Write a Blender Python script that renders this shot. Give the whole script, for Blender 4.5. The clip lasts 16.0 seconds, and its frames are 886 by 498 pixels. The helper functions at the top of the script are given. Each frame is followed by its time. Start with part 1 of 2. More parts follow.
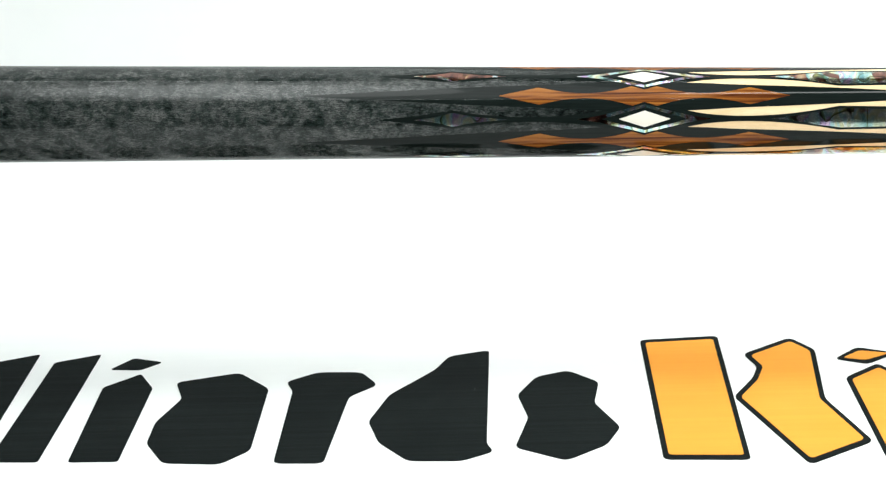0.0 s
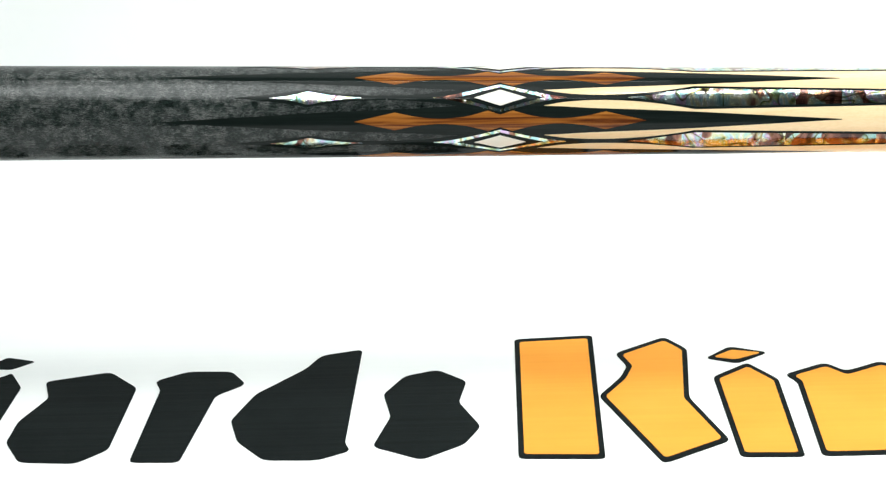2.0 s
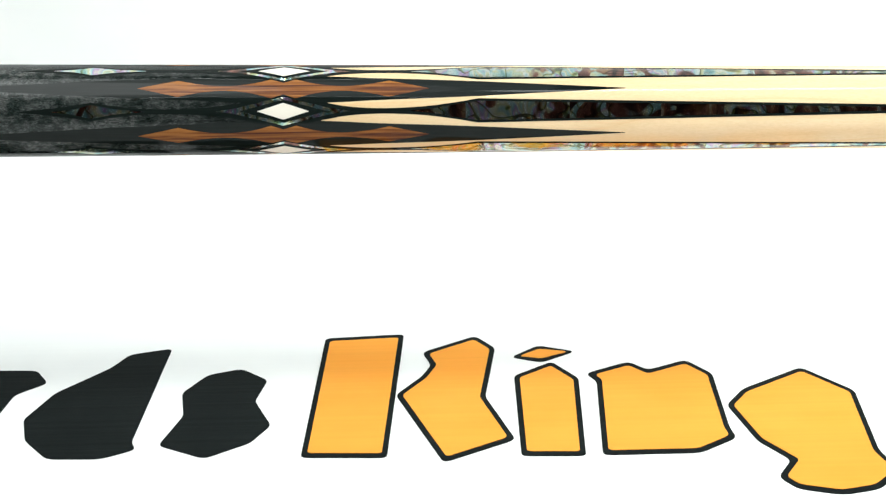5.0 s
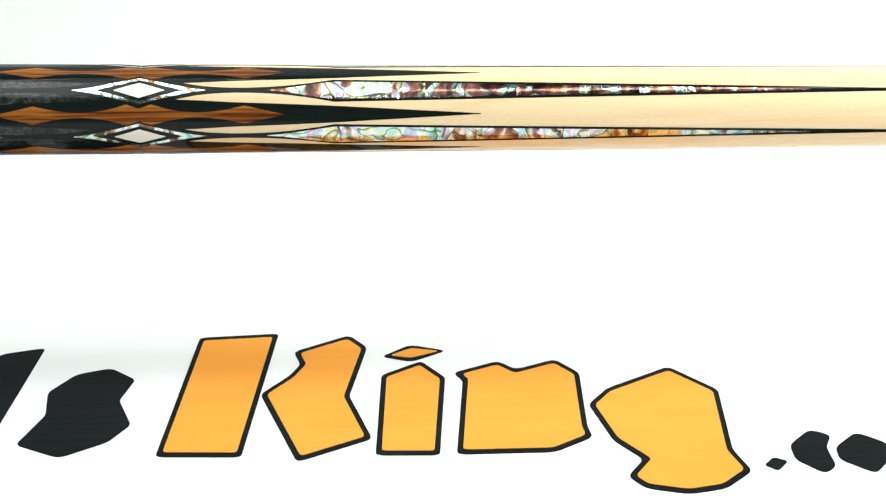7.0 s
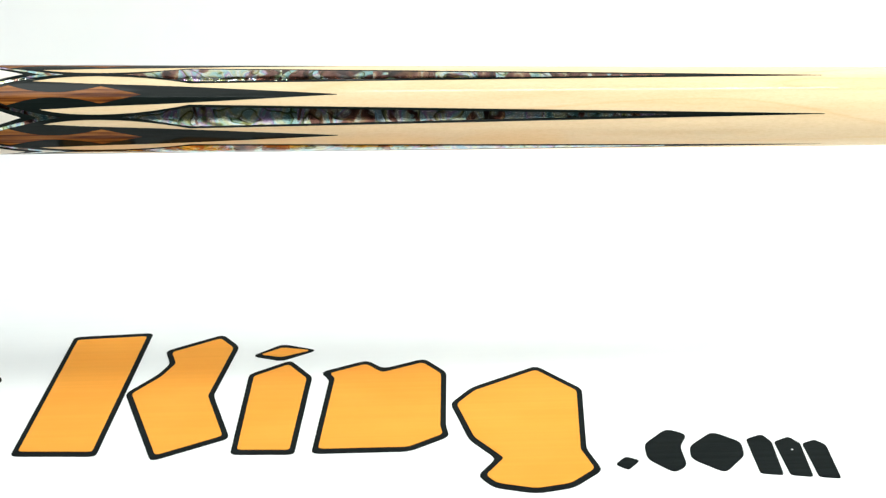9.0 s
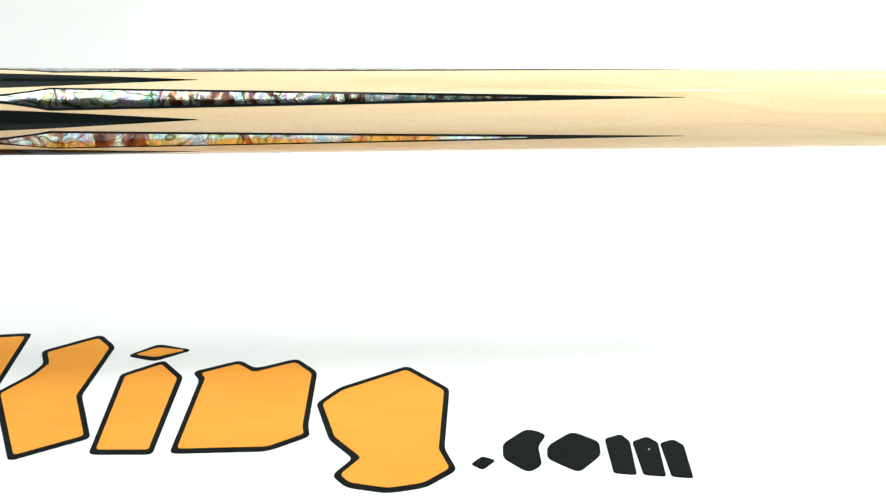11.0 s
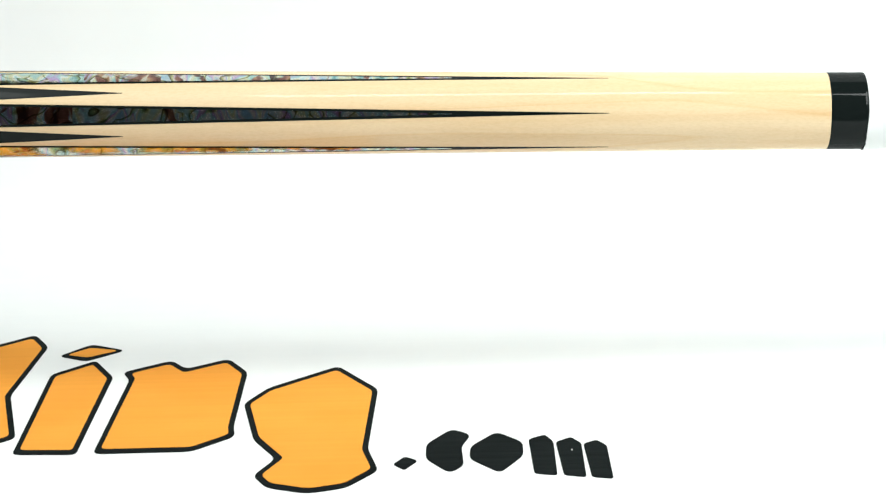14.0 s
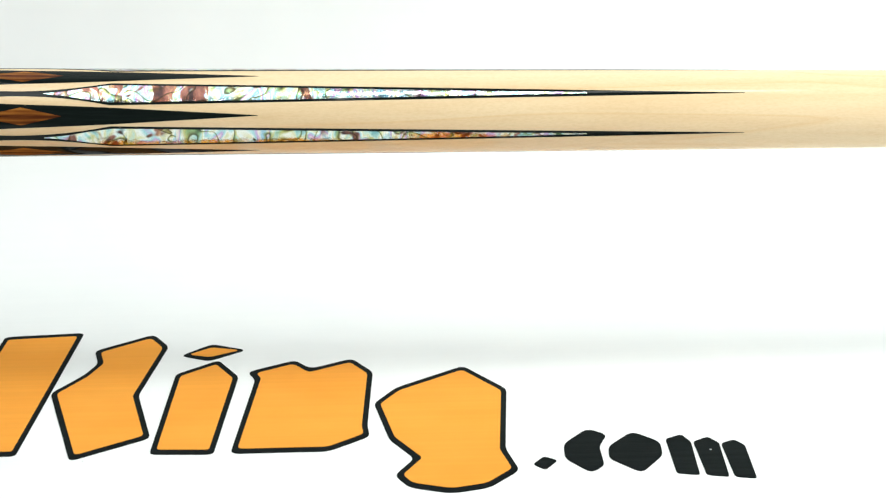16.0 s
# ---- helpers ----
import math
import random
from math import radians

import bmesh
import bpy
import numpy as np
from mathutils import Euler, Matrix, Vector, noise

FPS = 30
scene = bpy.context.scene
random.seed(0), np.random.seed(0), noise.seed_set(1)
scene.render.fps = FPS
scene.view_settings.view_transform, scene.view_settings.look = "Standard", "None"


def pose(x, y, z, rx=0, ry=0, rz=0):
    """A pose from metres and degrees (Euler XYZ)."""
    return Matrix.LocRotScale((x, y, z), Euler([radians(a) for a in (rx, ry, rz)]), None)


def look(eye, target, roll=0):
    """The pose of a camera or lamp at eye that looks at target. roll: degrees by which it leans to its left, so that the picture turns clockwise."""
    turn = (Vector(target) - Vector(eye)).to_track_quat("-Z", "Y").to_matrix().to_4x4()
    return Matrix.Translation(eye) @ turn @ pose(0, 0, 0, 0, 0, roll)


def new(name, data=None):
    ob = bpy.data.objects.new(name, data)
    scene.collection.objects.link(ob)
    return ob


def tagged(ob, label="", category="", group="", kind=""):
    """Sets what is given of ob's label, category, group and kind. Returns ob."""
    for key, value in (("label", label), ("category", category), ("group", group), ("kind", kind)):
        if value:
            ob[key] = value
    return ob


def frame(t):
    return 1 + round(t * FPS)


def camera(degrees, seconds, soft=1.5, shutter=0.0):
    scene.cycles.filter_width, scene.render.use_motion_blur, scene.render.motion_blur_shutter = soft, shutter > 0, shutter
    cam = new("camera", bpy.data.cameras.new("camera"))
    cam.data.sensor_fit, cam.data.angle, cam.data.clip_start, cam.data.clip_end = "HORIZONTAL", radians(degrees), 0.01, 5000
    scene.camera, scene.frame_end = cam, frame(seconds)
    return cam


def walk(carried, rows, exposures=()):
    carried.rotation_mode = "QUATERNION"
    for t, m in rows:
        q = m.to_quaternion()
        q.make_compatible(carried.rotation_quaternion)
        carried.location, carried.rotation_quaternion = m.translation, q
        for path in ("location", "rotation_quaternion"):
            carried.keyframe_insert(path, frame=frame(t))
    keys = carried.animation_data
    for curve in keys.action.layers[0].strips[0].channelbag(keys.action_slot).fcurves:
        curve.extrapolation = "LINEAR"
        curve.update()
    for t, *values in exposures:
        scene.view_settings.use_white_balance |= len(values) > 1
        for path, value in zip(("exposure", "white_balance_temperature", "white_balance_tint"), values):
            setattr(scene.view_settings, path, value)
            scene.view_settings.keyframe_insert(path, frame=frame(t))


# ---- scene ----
# The camera slides along the cue and back, on a level rail, with a long lens.
cam = camera(20.2, 16.0, soft=1.25)
RAIL = ((0, 0.0), (1, 0.01934), (2, 0.03873), (3, 0.05812), (4, 0.0775), (6.5, 0.1260), (8, 0.1550), (9, 0.1743),
        (11.5, 0.2217), (12, 0.2309), (12.5, 0.2357), (13, 0.23745), (13.5, 0.2362), (14, 0.2321), (14.5, 0.2236),
        (15, 0.2141), (15.5, 0.2047), (16, 0.1957))
NOD = {11.5: 0.018, 12: 0.026, 12.5: 0.030, 13: 0.032, 13.5: 0.031, 14: 0.028, 14.5: 0.023, 15: 0.018, 15.5: 0.012, 16: 0.007}
walk(cam, [(t, pose(x, -0.69, 0.227 - 0.0305 * x, 75.04 + NOD.get(t, 0), 1.408, -0.16)) for t, x in RAIL],
     exposures=((0, -0.02), (4, -0.16), (7, -0.27), (9, -0.39), (12.5, -0.52), (14, -0.56), (16, -0.58)))

# Light: a soft box over the table with two bright rims, a strip light next to it, an added lamp out of sight beside the
# table, and a dim room.
world = bpy.data.worlds.new("dim_room")
scene.world = world
world.use_nodes = True
world.node_tree.nodes["Background"].inputs[0].default_value = (0.93, 1.0, 0.99, 1)
world.node_tree.nodes["Background"].inputs[1].default_value = 0.12


def lamp(name, size_x, size_y, watts, m, colour=(1, 1, 1), form="RECTANGLE"):
    data = bpy.data.lights.new(name, "AREA")
    data.shape, data.size, data.size_y, data.energy, data.color = form, size_x, size_y, watts, colour
    ob = new(name, data)
    ob.matrix_world = m
    return ob


COOL = (0.95, 1.0, 0.985)
lamp("soft_box_top", 0.41, 0.69, 1.6, pose(-0.03, -0.305, 0.70), COOL)
# two nested ellipse lamps build up the brighter patch in the box
lamp("soft_box_glow", 0.36, 0.62, 0.75, pose(-0.055, -0.305, 0.698), COOL, "ELLIPSE")
lamp("soft_box_core", 0.22, 0.46, 1.0, pose(-0.08, -0.305, 0.697), COOL, "ELLIPSE")
lamp("soft_box_rim_front", 0.41, 0.004, 0.32, pose(-0.03, -0.645, 0.695), COOL)
lamp("soft_box_rim_back", 0.41, 0.004, 0.18, pose(-0.03, 0.035, 0.695), COOL)
# a narrow strip light carries on beside the box
lamp("strip_light", 0.29, 0.05, 0.75, pose(0.275, -0.33, 0.69, 0, 0, 26), COOL)
# added out of sight: brightens the right, throws the cue's shadow behind it
lamp("unseen_side_lamp", 0.5, 0.5, 15.4, look((0.77, -0.42, 0.61), (0.52, 0.0, 0.05)), COOL)

# ---- materials ----


def material(name, rough=0.5, metal=0.0, coat=0.0, coat_rough=0.03, ior=1.5):
    mat = bpy.data.materials.new(name)
    mat.use_nodes = True
    b = mat.node_tree.nodes["Principled BSDF"]
    b.inputs["Roughness"].default_value, b.inputs["Metallic"].default_value = rough, metal
    b.inputs["Coat Weight"].default_value, b.inputs["Coat Roughness"].default_value = coat, coat_rough
    b.inputs["IOR"].default_value = ior
    if coat > 0 and metal == 0:
        b.inputs["Specular IOR Level"].default_value = 0.0
    return mat, mat.node_tree.nodes, mat.node_tree.links, b


def node(nodes, kind, **values):
    n = nodes.new(kind)
    for key, value in values.items():
        n.inputs[key.replace("_", " ")].default_value = value
    return n


def ramp(nodes, links, source, stops):
    r = nodes.new("ShaderNodeValToRGB")
    while len(r.color_ramp.elements) < len(stops):
        r.color_ramp.elements.new(0.5)
    for e, (at, c) in zip(r.color_ramp.elements, stops):
        e.position, e.color = at, (*c, 1)
    links.new(source, r.inputs[0])
    return r


def coords(nodes, links, scale):
    tc, mp = nodes.new("ShaderNodeTexCoord"), nodes.new("ShaderNodeMapping")
    mp.inputs["Scale"].default_value = scale
    links.new(tc.outputs["Object"], mp.inputs[0])
    return mp.outputs[0]


def mixed(nodes, links, kind, fac, a, b):
    m = nodes.new("ShaderNodeMix")
    m.data_type, m.blend_type = "RGBA", kind
    m.inputs[0].default_value = fac
    for i, v in ((6, a), (7, b)):
        if isinstance(v, tuple):
            m.inputs[i].default_value = (*v, 1)
        else:
            links.new(v, m.inputs[i])
    return m


def bumped(nodes, links, b, height, strength, distance):
    n = nodes.new("ShaderNodeBump")
    n.inputs["Strength"].default_value, n.inputs["Distance"].default_value = strength, distance
    links.new(height, n.inputs["Height"])
    links.new(n.outputs[0], b.inputs["Normal"])


def math_node(nodes, links, kind, a, value):
    n = nodes.new("ShaderNodeMath")
    n.operation, n.inputs[1].default_value = kind, value
    links.new(a, n.inputs[0])
    return n.outputs[0]


def vinyl(name, light, dark, rough, weave, pass_band):
    """Printed banner vinyl: faint weft threads pressed into it, and slight uneven ink."""
    mat, nodes, links, b = material(name, rough)
    b.inputs["Specular IOR Level"].default_value = 0.03
    co = coords(nodes, links, (1, 1, 1))
    blotch = node(nodes, "ShaderNodeTexNoise", Scale=30.0, Detail=4.0)
    links.new(co, blotch.inputs["Vector"])
    c = ramp(nodes, links, blotch.outputs[0], ((0.3, dark), (0.7, light)))
    # fine bands left by the printer's passes
    band = node(nodes, "ShaderNodeTexNoise", Scale=1.0, Detail=3.0)
    links.new(coords(nodes, links, (4, 420, 1)), band.inputs["Vector"])
    tint = ramp(nodes, links, band.outputs[0], ((0.40, (1 - pass_band,) * 3), (0.62, (1 + pass_band,) * 3)))
    inked = mixed(nodes, links, "MULTIPLY", 1.0, c.outputs[0], tint.outputs[0])
    links.new(inked.outputs[2], b.inputs["Base Color"])
    weft = node(nodes, "ShaderNodeTexNoise", Scale=1.0, Detail=3.0, Roughness=0.6)
    links.new(coords(nodes, links, (180, 1500, 1500)), weft.inputs["Vector"])
    bumped(nodes, links, b, weft.outputs[0], weave, 0.0002)
    return mat


WHITE = vinyl("white_vinyl", (0.86, 0.87, 0.86), (0.83, 0.845, 0.84), 0.8, 0.10, 0.004)
INK = vinyl("black_ink", (0.0085, 0.0115, 0.0115), (0.0060, 0.0085, 0.0085), 0.8, 0.35, 0.16)
ORANGE = vinyl("orange_ink", (0.86, 0.355, 0.055), (0.84, 0.325, 0.046), 0.8, 0.12, 0.02)


def plain_wall():
    mat, nodes, links, b = material("tent_cloth", 0.9)
    n = node(nodes, "ShaderNodeTexNoise", Scale=40.0, Detail=5.0)
    c = ramp(nodes, links, n.outputs[0], ((0.3, (0.78, 0.79, 0.79)), (0.7, (0.83, 0.84, 0.84))))
    links.new(c.outputs[0], b.inputs["Base Color"])
    return mat


def maple():
    """Pale maple: long soft grain, thin warm growth lines, and short silky flecks across it."""
    mat, nodes, links, b = material("clear_maple", 0.35, coat=0.75, coat_rough=0.05)
    long = node(nodes, "ShaderNodeTexNoise", Scale=1.0, Detail=5.0, Roughness=0.55, Distortion=0.3)
    links.new(coords(nodes, links, (14, 240, 240)), long.inputs["Vector"])
    grain = ramp(nodes, links, long.outputs[0], ((0.28, (0.75, 0.54, 0.305)), (0.40, (0.78, 0.578, 0.345)), (0.55, (0.80, 0.61, 0.375)), (0.75, (0.815, 0.64, 0.408))))
    rings = node(nodes, "ShaderNodeTexNoise", Scale=1.0, Detail=1.5, Roughness=0.4, Distortion=0.35)
    links.new(coords(nodes, links, (5, 62, 62)), rings.inputs["Vector"])
    turn = math_node(nodes, links, "FRACT", math_node(nodes, links, "MULTIPLY", rings.outputs[0], 6.0), 0.0)
    line = ramp(nodes, links, turn, ((0.0, (0.975, 0.93, 0.87)), (0.08, (1, 1, 1)), (0.55, (1, 1, 1)), (0.93, (0.985, 0.96, 0.93)), (1.0, (0.955, 0.89, 0.81))))
    fleck = node(nodes, "ShaderNodeTexNoise", Scale=1.0, Detail=3.0, Roughness=0.6)
    links.new(coords(nodes, links, (700, 2400, 2400)), fleck.inputs["Vector"])
    spots = ramp(nodes, links, fleck.outputs[0], ((0.34, (0.965, 0.95, 0.925)), (0.52, (1, 1, 1)), (0.70, (1.03, 1.03, 1.04))))
    m = mixed(nodes, links, "MULTIPLY", 1.0, grain.outputs[0], line.outputs[0])
    m2 = mixed(nodes, links, "MULTIPLY", 1.0, m.outputs[2], spots.outputs[0])
    links.new(m2.outputs[2], b.inputs["Base Color"])
    return mat


def burl():
    """Grey dyed burl: dark clots in a field of short pale fibres that run along the handle."""
    mat, nodes, links, b = material("grey_dyed_burl", 0.4, coat=0.52, coat_rough=0.11)
    warp = node(nodes, "ShaderNodeTexNoise", Scale=1.0, Detail=8.0, Roughness=0.72)
    links.new(coords(nodes, links, (300, 330, 330)), warp.inputs["Vector"])
    c1 = ramp(nodes, links, warp.outputs[0], ((0.36, (0.012, 0.017, 0.016)), (0.46, (0.030, 0.036, 0.035)), (0.54, (0.056, 0.060, 0.060)), (0.70, (0.080, 0.083, 0.084))))
    broad = node(nodes, "ShaderNodeTexNoise", Scale=1.0, Detail=2.0)
    links.new(coords(nodes, links, (45, 100, 100)), broad.inputs["Vector"])
    c0 = ramp(nodes, links, broad.outputs[0], ((0.34, (0.55, 0.60, 0.58)), (0.64, (1.15, 1.13, 1.10))))
    fibre = node(nodes, "ShaderNodeTexNoise", Scale=1.0, Detail=6.0, Roughness=0.8, Distortion=1.0)
    links.new(coords(nodes, links, (800, 4000, 4000)), fibre.inputs["Vector"])
    c2 = ramp(nodes, links, fibre.outputs[0], ((0.42, (0.34, 0.36, 0.36)), (0.5, (0.92, 0.93, 0.93)), (0.60, (2.1, 2.08, 2.04))))
    m = mixed(nodes, links, "MULTIPLY", 1.0, c1.outputs[0], c2.outputs[0])
    knots = node(nodes, "ShaderNodeTexNoise", Scale=1.0, Detail=3.0, Roughness=0.6, Distortion=0.5)
    links.new(coords(nodes, links, (230, 250, 250)), knots.inputs["Vector"])
    c3 = ramp(nodes, links, knots.outputs[0], ((0.36, (0.34, 0.42, 0.40)), (0.43, (1.0, 1.0, 1.0)), (0.7, (1.12, 1.10, 1.09))))
    clotted = mixed(nodes, links, "MULTIPLY", 1.0, m.outputs[2], c3.outputs[0])
    m2 = mixed(nodes, links, "MULTIPLY", 1.0, clotted.outputs[2], c0.outputs[0])
    # the colour gets darker towards the splice
    along = nodes.new("ShaderNodeSeparateXYZ")
    links.new(coords(nodes, links, (1, 1, 1)), along.inputs[0])
    spread = nodes.new("ShaderNodeMapRange")
    for slot, value in ((1, -0.062), (2, -0.012)):
        spread.inputs[slot].default_value = value
    links.new(along.outputs[0], spread.inputs[0])
    splice_tone = ramp(nodes, links, spread.outputs[0], ((0.0, (1, 1, 1)), (1.0, (0.42, 0.45, 0.45))))
    m3 = mixed(nodes, links, "MULTIPLY", 1.0, m2.outputs[2], splice_tone.outputs[0])
    links.new(m3.outputs[2], b.inputs["Base Color"])
    return mat


def tulipwood():
    mat, nodes, links, b = material("orange_brown_wood", 0.4, coat=0.36, coat_rough=0.05)
    n = node(nodes, "ShaderNodeTexNoise", Scale=1.0, Detail=4.0, Roughness=0.55, Distortion=0.4)
    links.new(coords(nodes, links, (26, 800, 800)), n.inputs["Vector"])
    c = ramp(nodes, links, n.outputs[0], ((0.36, (0.060, 0.016, 0.006)), (0.45, (0.14, 0.042, 0.010)), (0.52, (0.24, 0.080, 0.015)), (0.63, (0.34, 0.130, 0.025))))
    links.new(c.outputs[0], b.inputs["Base Color"])
    return mat


def ebony():
    mat, nodes, links, b = material("black_ebony", 0.4, coat=0.31, coat_rough=0.05)
    n = node(nodes, "ShaderNodeTexNoise", Scale=1.0, Detail=3.0)
    links.new(coords(nodes, links, (60, 1500, 1500)), n.inputs["Vector"])
    c = ramp(nodes, links, n.outputs[0], ((0.3, (0.005, 0.008, 0.007)), (0.7, (0.009, 0.013, 0.012))))
    links.new(c.outputs[0], b.inputs["Base Color"])
    return mat


def abalone(name, browner, depth=1.0):
    """Paua shell: polished nacre with pale clouds of green, lilac and white, brown patches and thin olive growth lines;
    each slab is cut from another part of the shell."""
    mat, nodes, links, b = material(name, 0.13, metal=0.97, coat=0.6, coat_rough=0.04)
    info = nodes.new("ShaderNodeObjectInfo")

    def clouds(stretch, scale, detail, warp, away):
        shift = nodes.new("ShaderNodeVectorMath")
        shift.operation = "ADD"
        links.new(coords(nodes, links, stretch), shift.inputs[0])
        links.new(math_node(nodes, links, "MULTIPLY_ADD", info.outputs["Random"], 3.0), shift.inputs[1])
        shift.inputs[1].links[0].from_node.inputs[2].default_value = away
        n = node(nodes, "ShaderNodeTexNoise", Scale=scale, Detail=detail, Roughness=0.5, Distortion=warp)
        links.new(shift.outputs[0], n.inputs["Vector"])
        return n.outputs[0]
    nacre = ramp(nodes, links, clouds((1.0, 0.6, 0.6), 150.0, 2.5, 0.8, 0.0), (
        (0.30, (0.16, 0.38, 0.40)), (0.39, (0.46, 0.68, 0.64)), (0.44, (0.68, 0.68, 0.40)), (0.48, (0.80, 0.84, 0.80)),
        (0.525, (0.36, 0.66, 0.68)), (0.565, (0.54, 0.34, 0.64)), (0.605, (0.78, 0.74, 0.64)), (0.68, (0.32, 0.54, 0.68))))
    # brown conchiolin, more of it in some slabs than in others
    patch = clouds((1.0, 0.8, 0.8), 125.0, 2.0, 1.4, 0.7)
    bias = nodes.new("ShaderNodeMath")
    bias.operation = "MULTIPLY_ADD"
    links.new(info.outputs["Random"], bias.inputs[0])
    bias.inputs[1].default_value, bias.inputs[2].default_value = -0.26, browner
    total = nodes.new("ShaderNodeMath")
    links.new(patch, total.inputs[0])
    links.new(bias.outputs[0], total.inputs[1])
    where = ramp(nodes, links, total.outputs[0], ((0.515, (0, 0, 0)), (0.575, (1, 1, 1))))
    brown = ramp(nodes, links, clouds((1.0, 0.5, 0.5), 260.0, 2.0, 0.6, 1.9), (
        (0.34, (0.045, 0.018, 0.016)), (0.45, (0.17, 0.062, 0.042)), (0.55, (0.27, 0.115, 0.085)), (0.62, (0.44, 0.25, 0.13)), (0.68, (0.66, 0.62, 0.50))))
    body = mixed(nodes, links, "MIX", 0.5, nacre.outputs[0], brown.outputs[0])
    links.new(where.outputs[0], body.inputs[0])
    # growth lines: thin and dark, with a yellow-green fringe on one side
    swirl = clouds((0.9, 1.1, 1.1), 115.0, 0.6, 1.0, 1.3)
    step = math_node(nodes, links, "FRACT", math_node(nodes, links, "MULTIPLY", swirl, 4.2), 0.0)
    line = ramp(nodes, links, step, ((0.0, (0.10, 0.09, 0.05)), (0.05, (0.20, 0.18, 0.06)), (0.11, (0.60, 0.60, 0.25)), (0.25, (1, 1, 1)), (0.965, (1, 1, 1)), (1.0, (0.28, 0.22, 0.12))))
    lined = mixed(nodes, links, "MULTIPLY", 0.95, body.outputs[2], line.outputs[0])
    full = mixed(nodes, links, "MULTIPLY", 1.0, lined.outputs[2], (depth, depth, depth))
    links.new(full.outputs[2], b.inputs["Base Color"])
    grit = clouds((1, 1, 1), 2600.0, 2.0, 0.0, 0.2)
    gloss = ramp(nodes, links, grit, ((0.35, (0.10, 0.10, 0.10)), (0.65, (0.22, 0.22, 0.22))))
    links.new(gloss.outputs[0], b.inputs["Roughness"])
    relief = mixed(nodes, links, "MIX", 0.05, swirl, grit)
    bumped(nodes, links, b, relief.outputs[2], 0.2, 0.0016)
    return mat


def solid(name, light, dark, rough, coat=0.0, scale=800.0):
    mat, nodes, links, b = material(name, rough, coat=coat, coat_rough=0.04)
    n = node(nodes, "ShaderNodeTexNoise", Scale=scale, Detail=4.0)
    c = ramp(nodes, links, n.outputs[0], ((0.3, dark), (0.7, light)))
    links.new(c.outputs[0], b.inputs["Base Color"])
    return mat


CLOTH, MAPLE, BURL, TULIP, EBONY = plain_wall(), maple(), burl(), tulipwood(), ebony()
PALE_SHELL, GREEN_SHELL, MIXED_SHELL = abalone("pale_abalone_shell", 0.05), abalone("green_abalone_shell", 0.05, 0.95), abalone("mixed_abalone_shell", 0.095)
BROWN_SHELL, DARK_SHELL = abalone("brown_abalone_shell", 0.235, 0.85), abalone("dark_abalone_shell", 0.11, 0.6)
IVORY = solid("ivory_white_inlay", (0.83, 0.78, 0.69), (0.79, 0.73, 0.63), 0.35, 0.65, 300.0)
PHENOLIC = solid("black_phenolic", (0.008, 0.011, 0.0105), (0.006, 0.009, 0.0085), 0.25, 0.27)
SEAM = solid("grey_seam", (0.62, 0.64, 0.63), (0.56, 0.58, 0.57), 0.7)
ROD = solid("white_plastic", (0.84, 0.86, 0.85), (0.79, 0.81, 0.80), 0.5, 0.0, 900.0)

# ---- mesh helpers ----


def part(name, bm, mat, parent=None, label="", smooth=True):
    me = bpy.data.meshes.new(name)
    bm.to_mesh(me)
    bm.free()
    me.materials.append(mat)
    if smooth:
        for p in me.polygons:
            p.use_smooth = True
    ob = new(name, me)
    ob.parent = parent
    return tagged(ob, label) if label else ob


def box(x0, x1, y0, y1, z0, z1):
    bm = bmesh.new()
    bmesh.ops.create_cube(bm, size=1)
    for v in bm.verts:
        v.co = (x0 if v.co.x < 0 else x1, y0 if v.co.y < 0 else y1, z0 if v.co.z < 0 else z1)
    return bm


# ---- the tent that closes the place ----
def structure(name, bm, mat, label):
    return tagged(part(name, bm, mat, smooth=False), label, "wall", kind="structure")


X0, X1, Y0, Y1, TOP = -0.392, 0.575, -0.27, 0.34, 0.05
ROOM = solid("grey_room_paint", (0.11, 0.11, 0.115), (0.09, 0.09, 0.095), 0.9, 0.0, 12.0)
structure("floor", box(-1.3, 1.7, -1.7, 1.1, -0.84, -0.80), ROOM, "grey studio floor round the table")
structure("ceiling", box(-1.34, 1.74, -1.74, 1.14, 1.70, 1.74), ROOM, "grey studio ceiling above the lamps")
for side, span in (("wall_room_west", (-1.34, -1.30, -1.74, 1.14)), ("wall_room_east", (1.70, 1.74, -1.74, 1.14)),
                   ("wall_room_south", (-1.30, 1.70, -1.74, -1.70)), ("wall_room_north", (-1.30, 1.70, 1.10, 1.14))):
    structure(side, box(*span, -0.84, 1.70), ROOM, "plain grey studio wall round the table")
structure("table_block", box(X0 - 0.02, X1 + 0.02, Y0, Y1 + 0.02, -0.80, -0.004), CLOTH, "white-covered table block under the printed banner")
structure("wall_west", box(X0 - 0.02, X0, Y0, Y1, -0.004, TOP), CLOTH, "plain white side panel of the table stage")
structure("wall_east", box(X1, X1 + 0.02, Y0, Y1, -0.004, 0.12), CLOTH, "plain white side panel of the table stage")
structure("wall_north", box(X0 - 0.02, X1 + 0.02, Y1, Y1 + 0.02, -0.004, 0.85), CLOTH, "plain white panel behind the hanging banner")

# ---- the banner ----
banner = tagged(new("banner"), "white vinyl banner printed in black and orange, swept up behind", "banner")


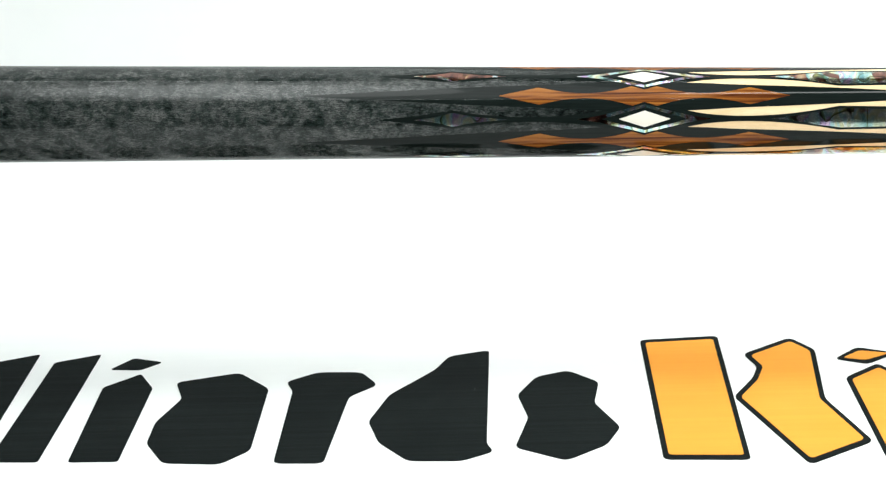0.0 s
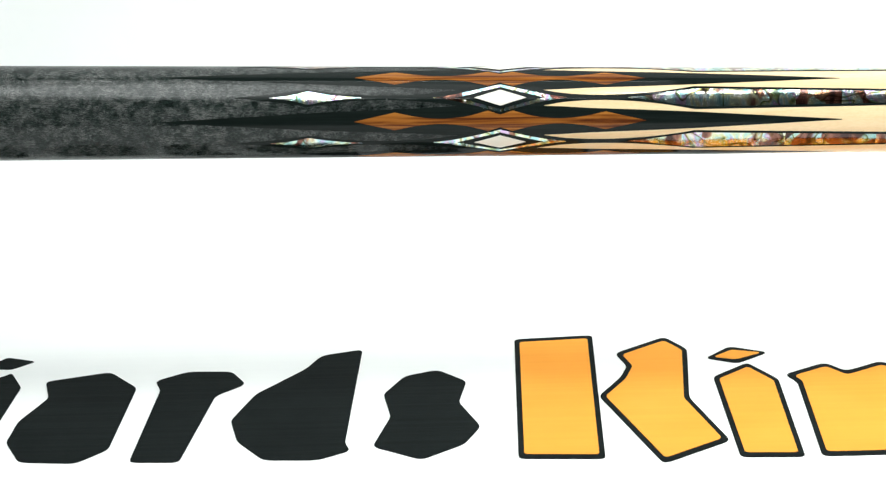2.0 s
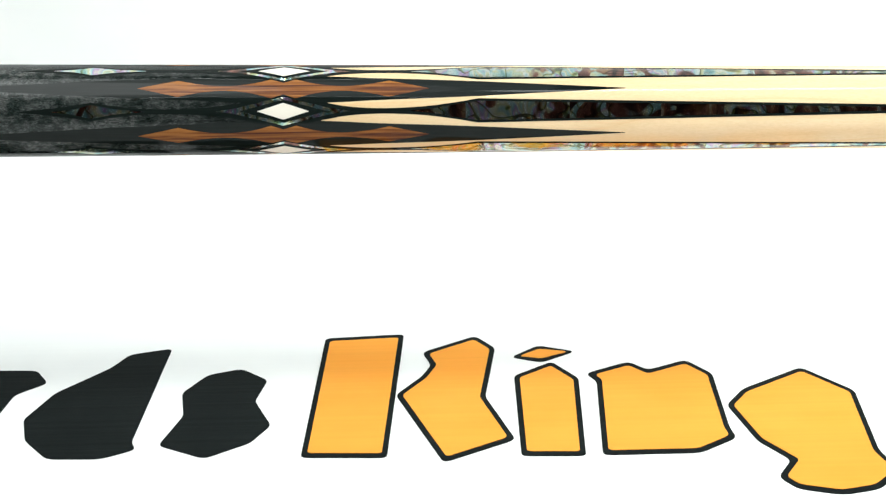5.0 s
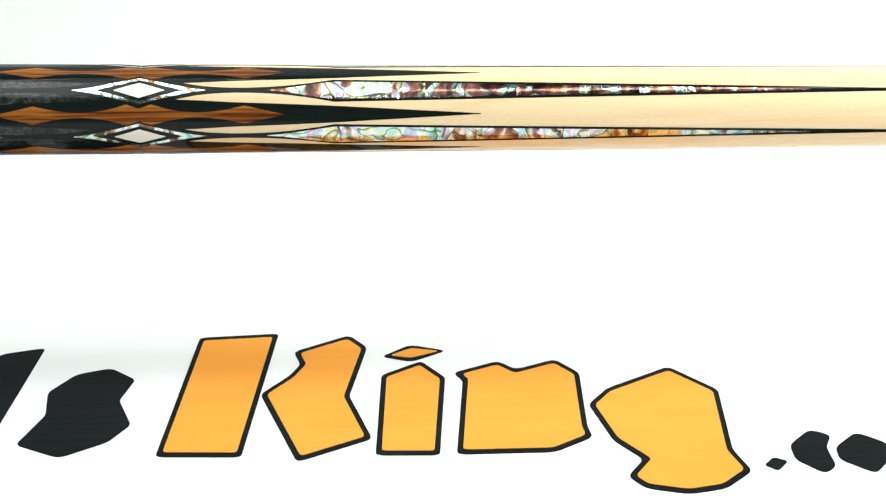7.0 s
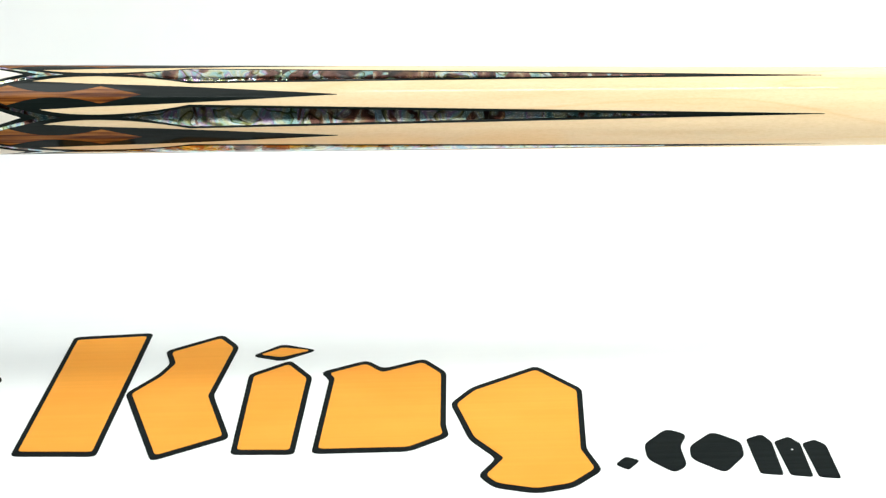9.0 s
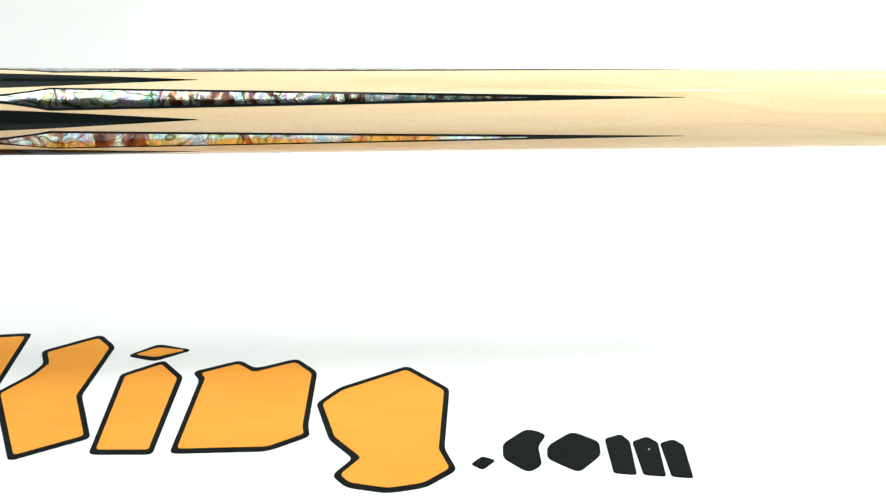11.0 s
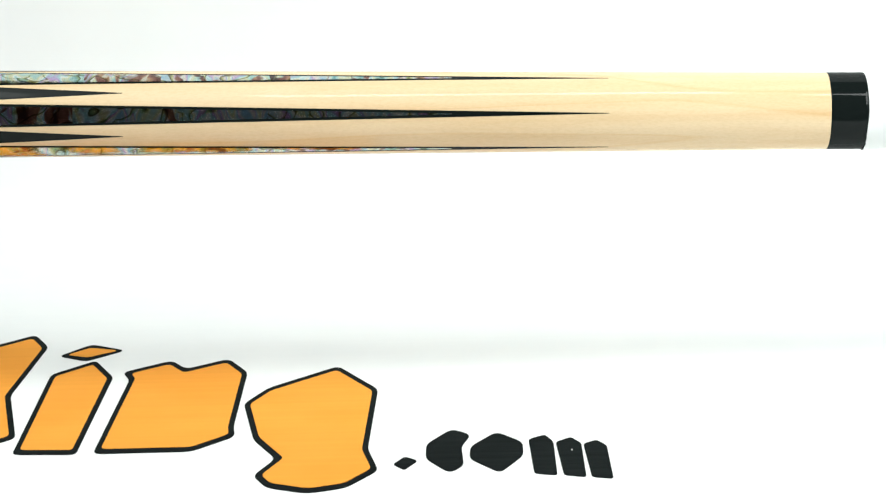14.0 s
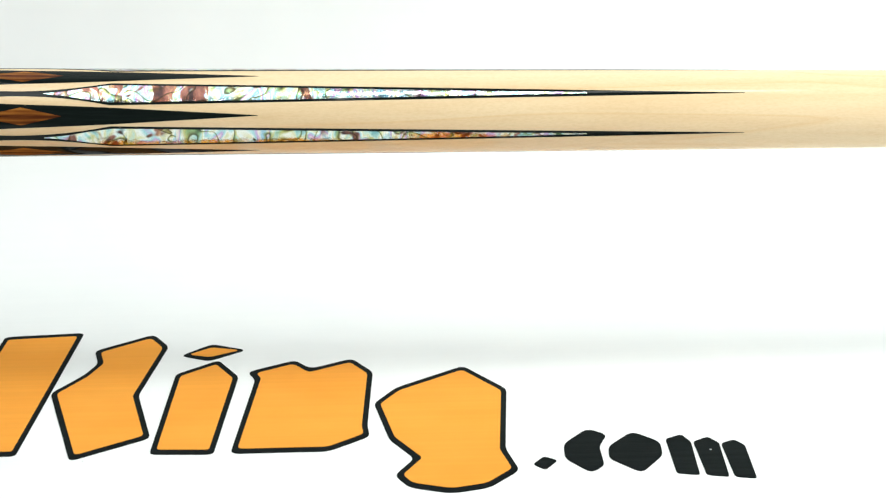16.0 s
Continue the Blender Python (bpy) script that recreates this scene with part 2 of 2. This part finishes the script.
def sweep_line():
    """The banner's side view: flat on the table, a soft bend, then up the wall."""
    pts = [(-0.262, 0.0), (-0.13, 0.0), (0.0, 0.0), (BEND, 0.0)]
    for i in range(1, 25):
        a = radians(LEAN * i / 24)
        pts.append((BEND + RADIUS * math.sin(a), RADIUS * (1 - math.cos(a))))
    y, z = pts[-1]
    a = radians(LEAN)
    for d in (0.1, 0.25, 0.5, 0.7):
        pts.append((y + d * math.cos(a), z + d * math.sin(a)))
    return pts


BEND, RADIUS, LEAN = 0.07, 0.075, 88


def banner_sheet():
    bm = bmesh.new()
    line = sweep_line()
    rows = []
    n = 60
    for y, z in line:
        row = []
        for i in range(n + 1):
            x = X0 + 0.004 + (X1 - X0 - 0.008) * i / n
            ripple = 0.0012 * noise.noise(Vector((x * 5, y * 7, z * 7))) if y > BEND else 0
            row.append(bm.verts.new((x, y - ripple, z + ripple)))
        rows.append(row)
    for a, b in zip(rows, rows[1:]):
        for i in range(n):
            bm.faces.new((a[i], a[i + 1], b[i + 1], b[i]))
    bmesh.ops.recalc_face_normals(bm, faces=bm.faces)
    geom = bmesh.ops.extrude_face_region(bm, geom=bm.faces[:])
    for v in geom["geom"]:
        if isinstance(v, bmesh.types.BMVert):
            v.co.z -= 0.0006
            v.co.y += 0.0004 if v.co.y > BEND else 0
    bmesh.ops.recalc_face_normals(bm, faces=bm.faces)
    return bm


part("sheet", banner_sheet(), WHITE, banner, "white vinyl sheet")


def rounded(pts, r):
    """Corners of a plain shape eased with short arcs; y is eased twice as far as x."""
    out = []
    n = len(pts)
    for i in range(n):
        p, a, b = Vector(pts[i]), Vector(pts[i - 1]), Vector(pts[(i + 1) % n])
        ka, kb = min(0.4, r / (p - a).length), min(0.4, r / (p - b).length)
        pa, pb = p.lerp(a, ka), p.lerp(b, kb)
        for k in range(5):
            u = k / 4
            out.append(pa * (1 - u) ** 2 + p * 2 * u * (1 - u) + pb * u * u)
    return out


def inset(pts, d):
    """The outline moved inwards by d millimetres in x and 2.3 times that in y."""
    k = 2.3
    p = [Vector((v[0], v[1] / k)) for v in pts]
    n = len(p)
    area = sum(p[i - 1].x * p[i].y - p[i].x * p[i - 1].y for i in range(n))
    side = 1 if area > 0 else -1
    out = []
    for i in range(n):
        e1, e2 = (p[i] - p[i - 1]).normalized(), (p[(i + 1) % n] - p[i]).normalized()
        n1, n2 = Vector((-e1.y, e1.x)) * side, Vector((-e2.y, e2.x)) * side
        m = (n1 + n2) / max(0.45, 1 + n1.dot(n2))
        q = p[i] + m * d
        out.append((q.x, q.y * k))
    return out


def flat_shape(pts, r, z):
    """A thin printed patch in millimetres on the banner, with a fine edge."""
    bm = bmesh.new()
    ring = [bm.verts.new((p.x / 1000, p.y / 1000, z)) for p in rounded(pts, r)]
    f = bm.faces.new(ring)
    f.normal_update()
    if f.normal.z < 0:
        f.normal_flip()
    low = [bm.verts.new((v.co.x, v.co.y, 0.0)) for v in ring]
    for i in range(len(ring)):
        bm.faces.new((ring[i - 1], low[i - 1], low[i], ring[i]))
    bmesh.ops.triangulate(bm, faces=[f])
    return bm


def shape(colour, *pts):
    """One plain patch of the printed row; an orange one has a black border round it."""
    ease = 1.4 if len(pts) < 6 else 3.0 if len(pts) < 8 else 2.6 if colour == "black" else 1.9
    if colour == "black":
        part("printed_patch", flat_shape(pts, ease, 0.00015), INK, banner, "plain black printed patch", smooth=False)
    else:
        edge = part("patch_border", flat_shape(inset(pts, -0.35), ease + 1.0, 0.00015), INK, banner, "black border of a printed patch", smooth=False)
        part("printed_patch", flat_shape(inset(pts, 1.2), ease, 0.0003), ORANGE, edge, "plain orange printed patch", smooth=False)


def printed_row():
    shape("black", (-141.0, 37.4), (-128.0, 45.0), (-130.9, -52.7), (-145.0, -51.7))
    shape("black", (-122.3, 35.9), (-108.9, 43.4), (-113.7, -53.9), (-127.4, -52.9))
    shape("black", (-104.3, 27.6), (-98.2, 38.5), (-89.0, 33.8), (-95.1, 26.3))
    shape("black", (-104.2, 10.1), (-94.3, 22.4), (-89.3, 8.4), (-91.8, -55.0), (-105.4, -54.5))
    shape("black", (-82.8, 13.4), (-64.5, 21.2), (-54.8, 5.3), (-56.4, -48.4), (-64.0, -59.1), (-79.5, -57.1), (-85.6, -40.7), (-85.1, -23.0), (-79.6, -2.2))
    shape("black", (-50.0, 11.4), (-41.0, 19.9), (-27.9, 18.9), (-22.9, 6.5), (-30.9, -3.9), (-36.0, -60.2), (-49.5, -59.3), (-47.6, 2.6))
    shape("black", (-24.7, -26.5), (-19.2, -3.2), (-6.0, 19.5), (-1.7, 32.7), (10.6, 38.0), (8.2, -47.9), (10.0, -54.0), (1.2, -61.0), (-13.3, -60.0), (-21.5, -44.4))
    shape("black", (17.9, -6.0), (23.9, 10.5), (33.5, 15.8), (42.0, 4.2), (39.6, -14.9), (45.5, -36.5), (40.8, -50.8), (29.2, -62.6), (15.8, -51.2), (20.3, -26.4))
    shape("orange", (57.6, 44.0), (81.0, 46.3), (77.9, -64.6), (55.5, -62.9))
    shape("orange", (80.2, -12.5), (87.5, 4.0), (90.2, 15.0), (87.6, 27.5), (103.2, 42.6), (108.8, 30.3), (107.4, 13.0), (105.0, -16.0), (112.4, -52.8), (93.5, -69.2))
    shape("orange", (114.3, 21.0), (122.2, 31.2), (132.6, 25.2), (122.7, 15.9))
    shape("orange", (114.5, 2.3), (125.5, 14.5), (132.4, -1.3), (130.8, -66.8), (114.4, -65.7))
    shape("orange", (135.6, 3.0), (148.3, 12.9), (153.3, 4.3), (165.1, 13.2), (171.4, 0.1), (171.1, -47.6), (172.0, -55.6), (161.5, -66.6), (152.9, -66.5), (136.0, -66.6), (138.2, -3.7))
    shape("orange", (173.2, -28.5), (179.0, -15.2), (197.9, 3.4), (209.8, -18.6), (208.2, -68.7), (211.3, -85.0), (203.6, -96.9), (194.1, -100.3), (183.6, -95.5), (180.0, -87.0), (185.0, -74.5), (178.0, -58.8))
    shape("black", (215.3, -81.1), (218.4, -75.3), (221.9, -78.6), (218.4, -85.6))
    shape("black", (230.8, -54.1), (236.0, -59.1), (233.3, -68.4), (233.8, -83.3), (230.0, -88.5), (223.9, -77.4), (224.0, -65.9))
    shape("black", (242.8, -57.3), (249.6, -66.0), (249.4, -76.6), (243.0, -89.4), (235.3, -78.2), (235.7, -68.6))
    shape("black", (251.2, -63.9), (255.7, -60.5), (257.7, -66.6), (257.6, -92.1), (251.8, -90.5))
    shape("black", (258.3, -66.6), (262.5, -62.9), (265.0, -68.0), (264.9, -93.9), (259.3, -92.2))
    shape("black", (265.5, -68.5), (269.2, -65.6), (271.6, -70.3), (271.7, -95.6), (266.3, -94.0))


printed_row()


def speck(x, y, r, mat, label):
    """A crumb of dirt or a chip in the print."""
    bm = bmesh.new()
    bmesh.ops.create_icosphere(bm, subdivisions=1, radius=r)
    for v in bm.verts:
        v.co = (x + v.co.x, y + v.co.y * 1.6, 0.0003 + v.co.z * 0.25)
    part("speck", bm, mat, banner, label)


speck(0.2622, -0.0735, 0.0003, WHITE, "tiny white chip in the black print")
speck(0.0970, -0.0709, 0.0003, CLOTH, "tiny pale crumb")

# ---- the cue ----
CUE_AT = pose(0.05252, -0.02429, 0.08660, 0, 1.2, -0.012)
R0, TAPER = 0.01213, -0.0059
U = 1 / 6598  # the inlays' drawing unit in metres

cue = tagged(new("pool_cue"), "glossy pool cue butt with abalone, ebony and maple inlays, turning", "pool cue")
cue.matrix_world = CUE_AT


def radius(s):
    return R0 + TAPER * s


def lathe(profile, segs=96):
    """A turned part along x from (s, r) pairs."""
    bm = bmesh.new()
    rows = [[bm.verts.new((s, -r * math.cos(2 * math.pi * i / segs), r * math.sin(2 * math.pi * i / segs))) for i in range(segs)] for s, r in profile]
    for a, b in zip(rows, rows[1:]):
        for i in range(segs):
            j = (i + 1) % segs
            bm.faces.new((a[i], a[j], b[j], b[i]))
    bm.faces.new(rows[0])
    bm.faces.new(rows[-1])
    bmesh.ops.recalc_face_normals(bm, faces=bm.faces)
    return bm


def turned(name, profile, mat, label):
    ob = part(name, lathe(profile), mat, cue, label)
    for p in ob.data.polygons:
        p.use_smooth = len(p.vertices) == 4 and abs(p.normal.x) < 0.5
    return ob


def taper_line(a, b, n):
    """A straight taper, with close rings at both ends so that its face stays true to the edge."""
    marks = [a, a + 0.0002, *[a + (b - a) * i / n for i in range(1, n)], b - 0.0002, b]
    return [(s, radius(s)) for s in marks]


turned("handle", taper_line(-0.4435, 0.0, 40), BURL, "grey and black dyed burl handle")
turned("forearm", taper_line(0.0, 0.2826, 30), MAPLE, "pale clear maple forearm")
rc = radius(0.2827) + 0.00002
turned("joint_collar", [(0.2826, rc - 0.0004), (0.2826, rc), (0.2830, rc), (0.2918, rc), (0.2922, rc), (0.2923, rc - 0.00005), (0.2924, rc), (0.2926, rc - 0.00006), (0.2927, rc - 0.0002), (0.2927, rc - 0.0018)], PHENOLIC, "black polished joint collar")


def height(profile, s):
    """Half width at s of a symmetric outline given as a few (s, half width) knots."""
    for (a, ha), (b, hb) in zip(profile, profile[1:]):
        if a <= s <= b:
            return ha + (hb - ha) * (s - a) / (b - a)
    return 0.0


def inlay(profile, lift, s0=None, s1=None, step=6.0, across=8):
    """A thin shell let into the cue's face along the line a = 0, with its edges turned down into the wood."""
    lo = profile[0][0] if s0 is None else s0
    hi = profile[-1][0] if s1 is None else s1
    marks = sorted({lo, hi, *[p[0] for p in profile if lo < p[0] < hi], *[lo + (hi - lo) * i / max(2, int((hi - lo) / step)) for i in range(max(2, int((hi - lo) / step)) + 1)]})
    bm = bmesh.new()
    rows, skirts = [], []
    for s in marks:
        h = max(0.25, height(profile, s)) * U
        x = s * U
        r = radius(x)
        row = []
        for i in range(across + 1):
            a = (2 * i / across - 1) * h / r
            row.append(bm.verts.new((x, -(r + lift) * math.cos(a), (r + lift) * math.sin(a))))
        rows.append(row)
        skirts.append([[bm.verts.new((x, -q * math.cos(a), q * math.sin(a))) for q in (r + lift, r - 0.0002)] for a in (-h / r, h / r)])
    for k in range(len(rows) - 1):
        for i in range(across):
            bm.faces.new((rows[k][i], rows[k + 1][i], rows[k + 1][i + 1], rows[k][i + 1]))
        for e in (0, 1):
            bm.faces.new((skirts[k][e][0], skirts[k + 1][e][0], skirts[k + 1][e][1], skirts[k][e][1]))
    return bm


def eased(knots, n=6):
    """Knots joined by a smooth (monotone) curve; a knot with a third value True is a sharp corner."""
    out = []
    for i in range(len(knots) - 1):
        (a, ha, *ca), (b, hb, *cb) = knots[i], knots[i + 1]
        slope = (hb - ha) / (b - a)

        def tangent(j):
            if j <= 0 or j >= len(knots) - 1 or len(knots[j]) > 2:
                return slope
            (p, hp, *_), (c, hc, *_), (d, hd, *_) = knots[j - 1], knots[j], knots[j + 1]
            return (hd - hp) / (d - p)
        ta, tb = tangent(i) * (b - a), tangent(i + 1) * (b - a)
        for k in range(n):
            u = k / n
            out.append((a + (b - a) * u, max(0, (2 * u**3 - 3 * u**2 + 1) * ha + (u**3 - 2 * u**2 + u) * ta + (-2 * u**3 + 3 * u**2) * hb + (u**3 - u**2) * tb)))
    out.append((knots[-1][0], knots[-1][1]))
    return out


def mirrored(half):
    """A half outline for s >= 0, repeated on the other side of 0."""
    return [(-k[0], *k[1:]) for k in reversed(half) if k[0] > 0] + list(half)


SPEAR = eased(mirrored([(0, 34, True), (40, 30), (75, 27), (110, 25.5), (160, 22.5), (260, 18.7), (345, 15, True), (606, 0.6)]))
ORANGE_INLAY = eased(mirrored([(0, 11.5, True), (22, 18.7, True), (60, 8.8), (105, 4.6), (148, 8.2), (187, 16.2, True), (258, 0.3)]))
POINT = eased([(-470, 0.5, True), (-450, 2.6), (-400, 7.5), (-340, 16.3, True), (-290, 8.8), (-240, 4.8), (-180, 4.6), (-125, 8.0), (-75, 15), (-30, 24),
               (0, 31, True), (30, 24), (75, 15), (110, 8.6), (160, 5.0), (210, 5.4), (260, 8.8), (310, 15.5), (345, 21.7, True), (1470, 0.5)])
SMALL_SHELL = eased([(-409, 0.3, True), (-375, 4.2), (-340, 12.4, True), (-300, 5.2), (-245, 0.3)])
FRAME = eased(mirrored([(0, 26, True), (30, 18.2), (75, 7.4), (95, 3.6), (118, 0.4)]))
FRAME_CORE = [(-76, 0.2), (0, 20.5), (76, 0.2)]
DIAMOND = [(-45.5, 0.2), (0, 14.8), (45.5, 0.2)]
LONG_SHELL = eased([(226, 0.4, True), (262, 4.0), (305, 11.3), (348, 17.4, True), (1190, 1.0)])
CUTS = (340, 500, 690, 860, 1020)


def spear(angle):
    """An ebony point at both ends of the splice, with a shaped strip of orange wood let into it."""
    p = part("ebony_point", inlay(SPEAR, 0.00002), EBONY, cue, "black ebony double point")
    p.matrix_local = pose(0, 0, 0, angle)
    part("wood_inlay", inlay(ORANGE_INLAY, 0.00005, across=6), TULIP, p, "striped orange-brown wood strip")


def pearl_point(angle, shell, look_of_it):
    """A long ebony point with a small shell lozenge, a framed white diamond and a shell spearhead in slabs."""
    p = part("ebony_spearhead", inlay(POINT, 0.00004), EBONY, cue, "black ebony veneered spearhead")
    p.matrix_local = pose(0, 0, 0, angle)
    part("shell_lozenge", inlay(SMALL_SHELL, 0.00007, across=6), PALE_SHELL if shell is DARK_SHELL else MIXED_SHELL if shell is BROWN_SHELL else shell, p, "small abalone lozenge")
    for a, b in ((-118, -60), (-60, 0), (0, 52), (52, 118)):
        part("shell_frame", inlay(FRAME, 0.00007, a, b, step=4), PALE_SHELL, p, "abalone edge of the diamond")
    part("frame_core", inlay(FRAME_CORE, 0.0001, step=4), EBONY, p)
    part("white_diamond", inlay(DIAMOND, 0.00013, step=4), IVORY, p, "ivory white diamond")
    pick = random.Random(angle)
    cuts = [226, *[c + pick.uniform(-45, 45) for c in CUTS], 1190]
    for a, b in zip(cuts, cuts[1:]):
        part("shell_slab", inlay(LONG_SHELL, 0.00007, a, b, across=6), shell, p, look_of_it)


SHELLS = ((DARK_SHELL, "dark teal and violet abalone slab"), (BROWN_SHELL, "red-brown abalone slab"), (GREEN_SHELL, "pale green abalone slab with olive lines"),
          (MIXED_SHELL, "pale and brown abalone slab"), (GREEN_SHELL, "pale green abalone slab with olive lines"), (MIXED_SHELL, "pale and brown abalone slab"))
# set by hand, a degree or two off the even sixth
for k, (off_a, off_b) in enumerate(((0, 0), (0, 2.2), (1.6, 0), (0.5, 0.4), (0, 0), (0, 0))):
    pearl_point(60 * k + off_a, *SHELLS[k])
    spear(60 * k + 30 + off_b)

# ---- the white rod on which the joint end turns ----
ROD_AT = Matrix.Translation((0, 0, -0.0020)) @ CUE_AT


def rod_shape():
    """A white sleeve, torn at its end; below, the torn edge laps a little over the collar."""
    bm = bmesh.new()
    segs = 96
    rows = []
    for s, r in ((0.2928, 0.0101), (0.2933, 0.01022), (0.2950, 0.01024), (0.2975, 0.01025), (0.33, 0.01025), (0.42, 0.01025), (0.521, 0.01025)):
        row = []
        for i in range(segs):
            a = 2 * math.pi * i / segs
            lap = max(0.0, min(1.0, 0.2 - 2.2 * math.sin(a - 0.1)))
            x, q = s, r
            if s < 0.2945:
                rag = lap * (0.00012 * noise.noise(Vector((math.cos(a) * 9, math.sin(a) * 9, 1.7))) + 0.0001 * noise.noise(Vector((math.cos(a) * 30, math.sin(a) * 30, 4.1))))
                x = s - 0.00035 * lap + rag
                q = r + (rc + 0.00012 - r) * lap
            elif s < 0.2955:
                q = r + (rc - 0.0001 - r) * lap
            row.append(bm.verts.new((x, -q * math.cos(a), q * math.sin(a))))
        rows.append(row)
    for a, b in zip(rows, rows[1:]):
        for i in range(segs):
            j = (i + 1) % segs
            bm.faces.new((a[i], a[j], b[j], b[i]))
    bm.faces.new(rows[-1])
    bmesh.ops.recalc_face_normals(bm, faces=bm.faces)
    return bm


def rod_seam():
    """The thin seam along the sleeve, which bends up at its end."""
    bm = bmesh.new()
    q = 0.01029
    old = None
    for x, a in ((0.2955, 0.40), (0.2963, 0.34), (0.2972, 0.31), (0.30, 0.30), (0.36, 0.30), (0.52, 0.30)):
        now = [bm.verts.new((x, -q * math.cos(a + d), q * math.sin(a + d))) for d in (-0.0035, 0.0035)]
        if old:
            bm.faces.new((old[0], now[0], now[1], old[1]))
        old = now
    return bm


rod = tagged(new("support_rod"), "plain white sleeved rod butted against the black joint collar", "rod")
rod.matrix_world = ROD_AT
part("sleeve", rod_shape(), ROD, rod, "white sleeve with a torn end")
part("seam", rod_seam(), SEAM, rod, "thin grey seam line")


# ---- what moves ----
TURN_START, TURN_RATE = -2.7, -13.39


LIFT = ((0, 0.0), (2, -0.1), (4, 0.15), (6, 0.0), (8, -0.05), (9, -0.4), (11, -1.12), (12, -1.42), (13, -1.73), (14, -1.82), (15, -1.64), (16, -1.27))


def lift_at(t):
    """The slight rise and fall of the cue as it turns, in metres."""
    for (a, va), (c, vc) in zip(LIFT, LIFT[1:]):
        if a <= t <= c:
            return (va + (vc - va) * (t - a) / (c - a)) / 1000
    return 0.0


def motions():
    rows = [(t, Matrix.Translation((0, 0, lift_at(t))) @ CUE_AT @ pose(0, 0, 0, TURN_START + TURN_RATE * t)) for t in range(17)]
    walk(cue, rows)


motions()
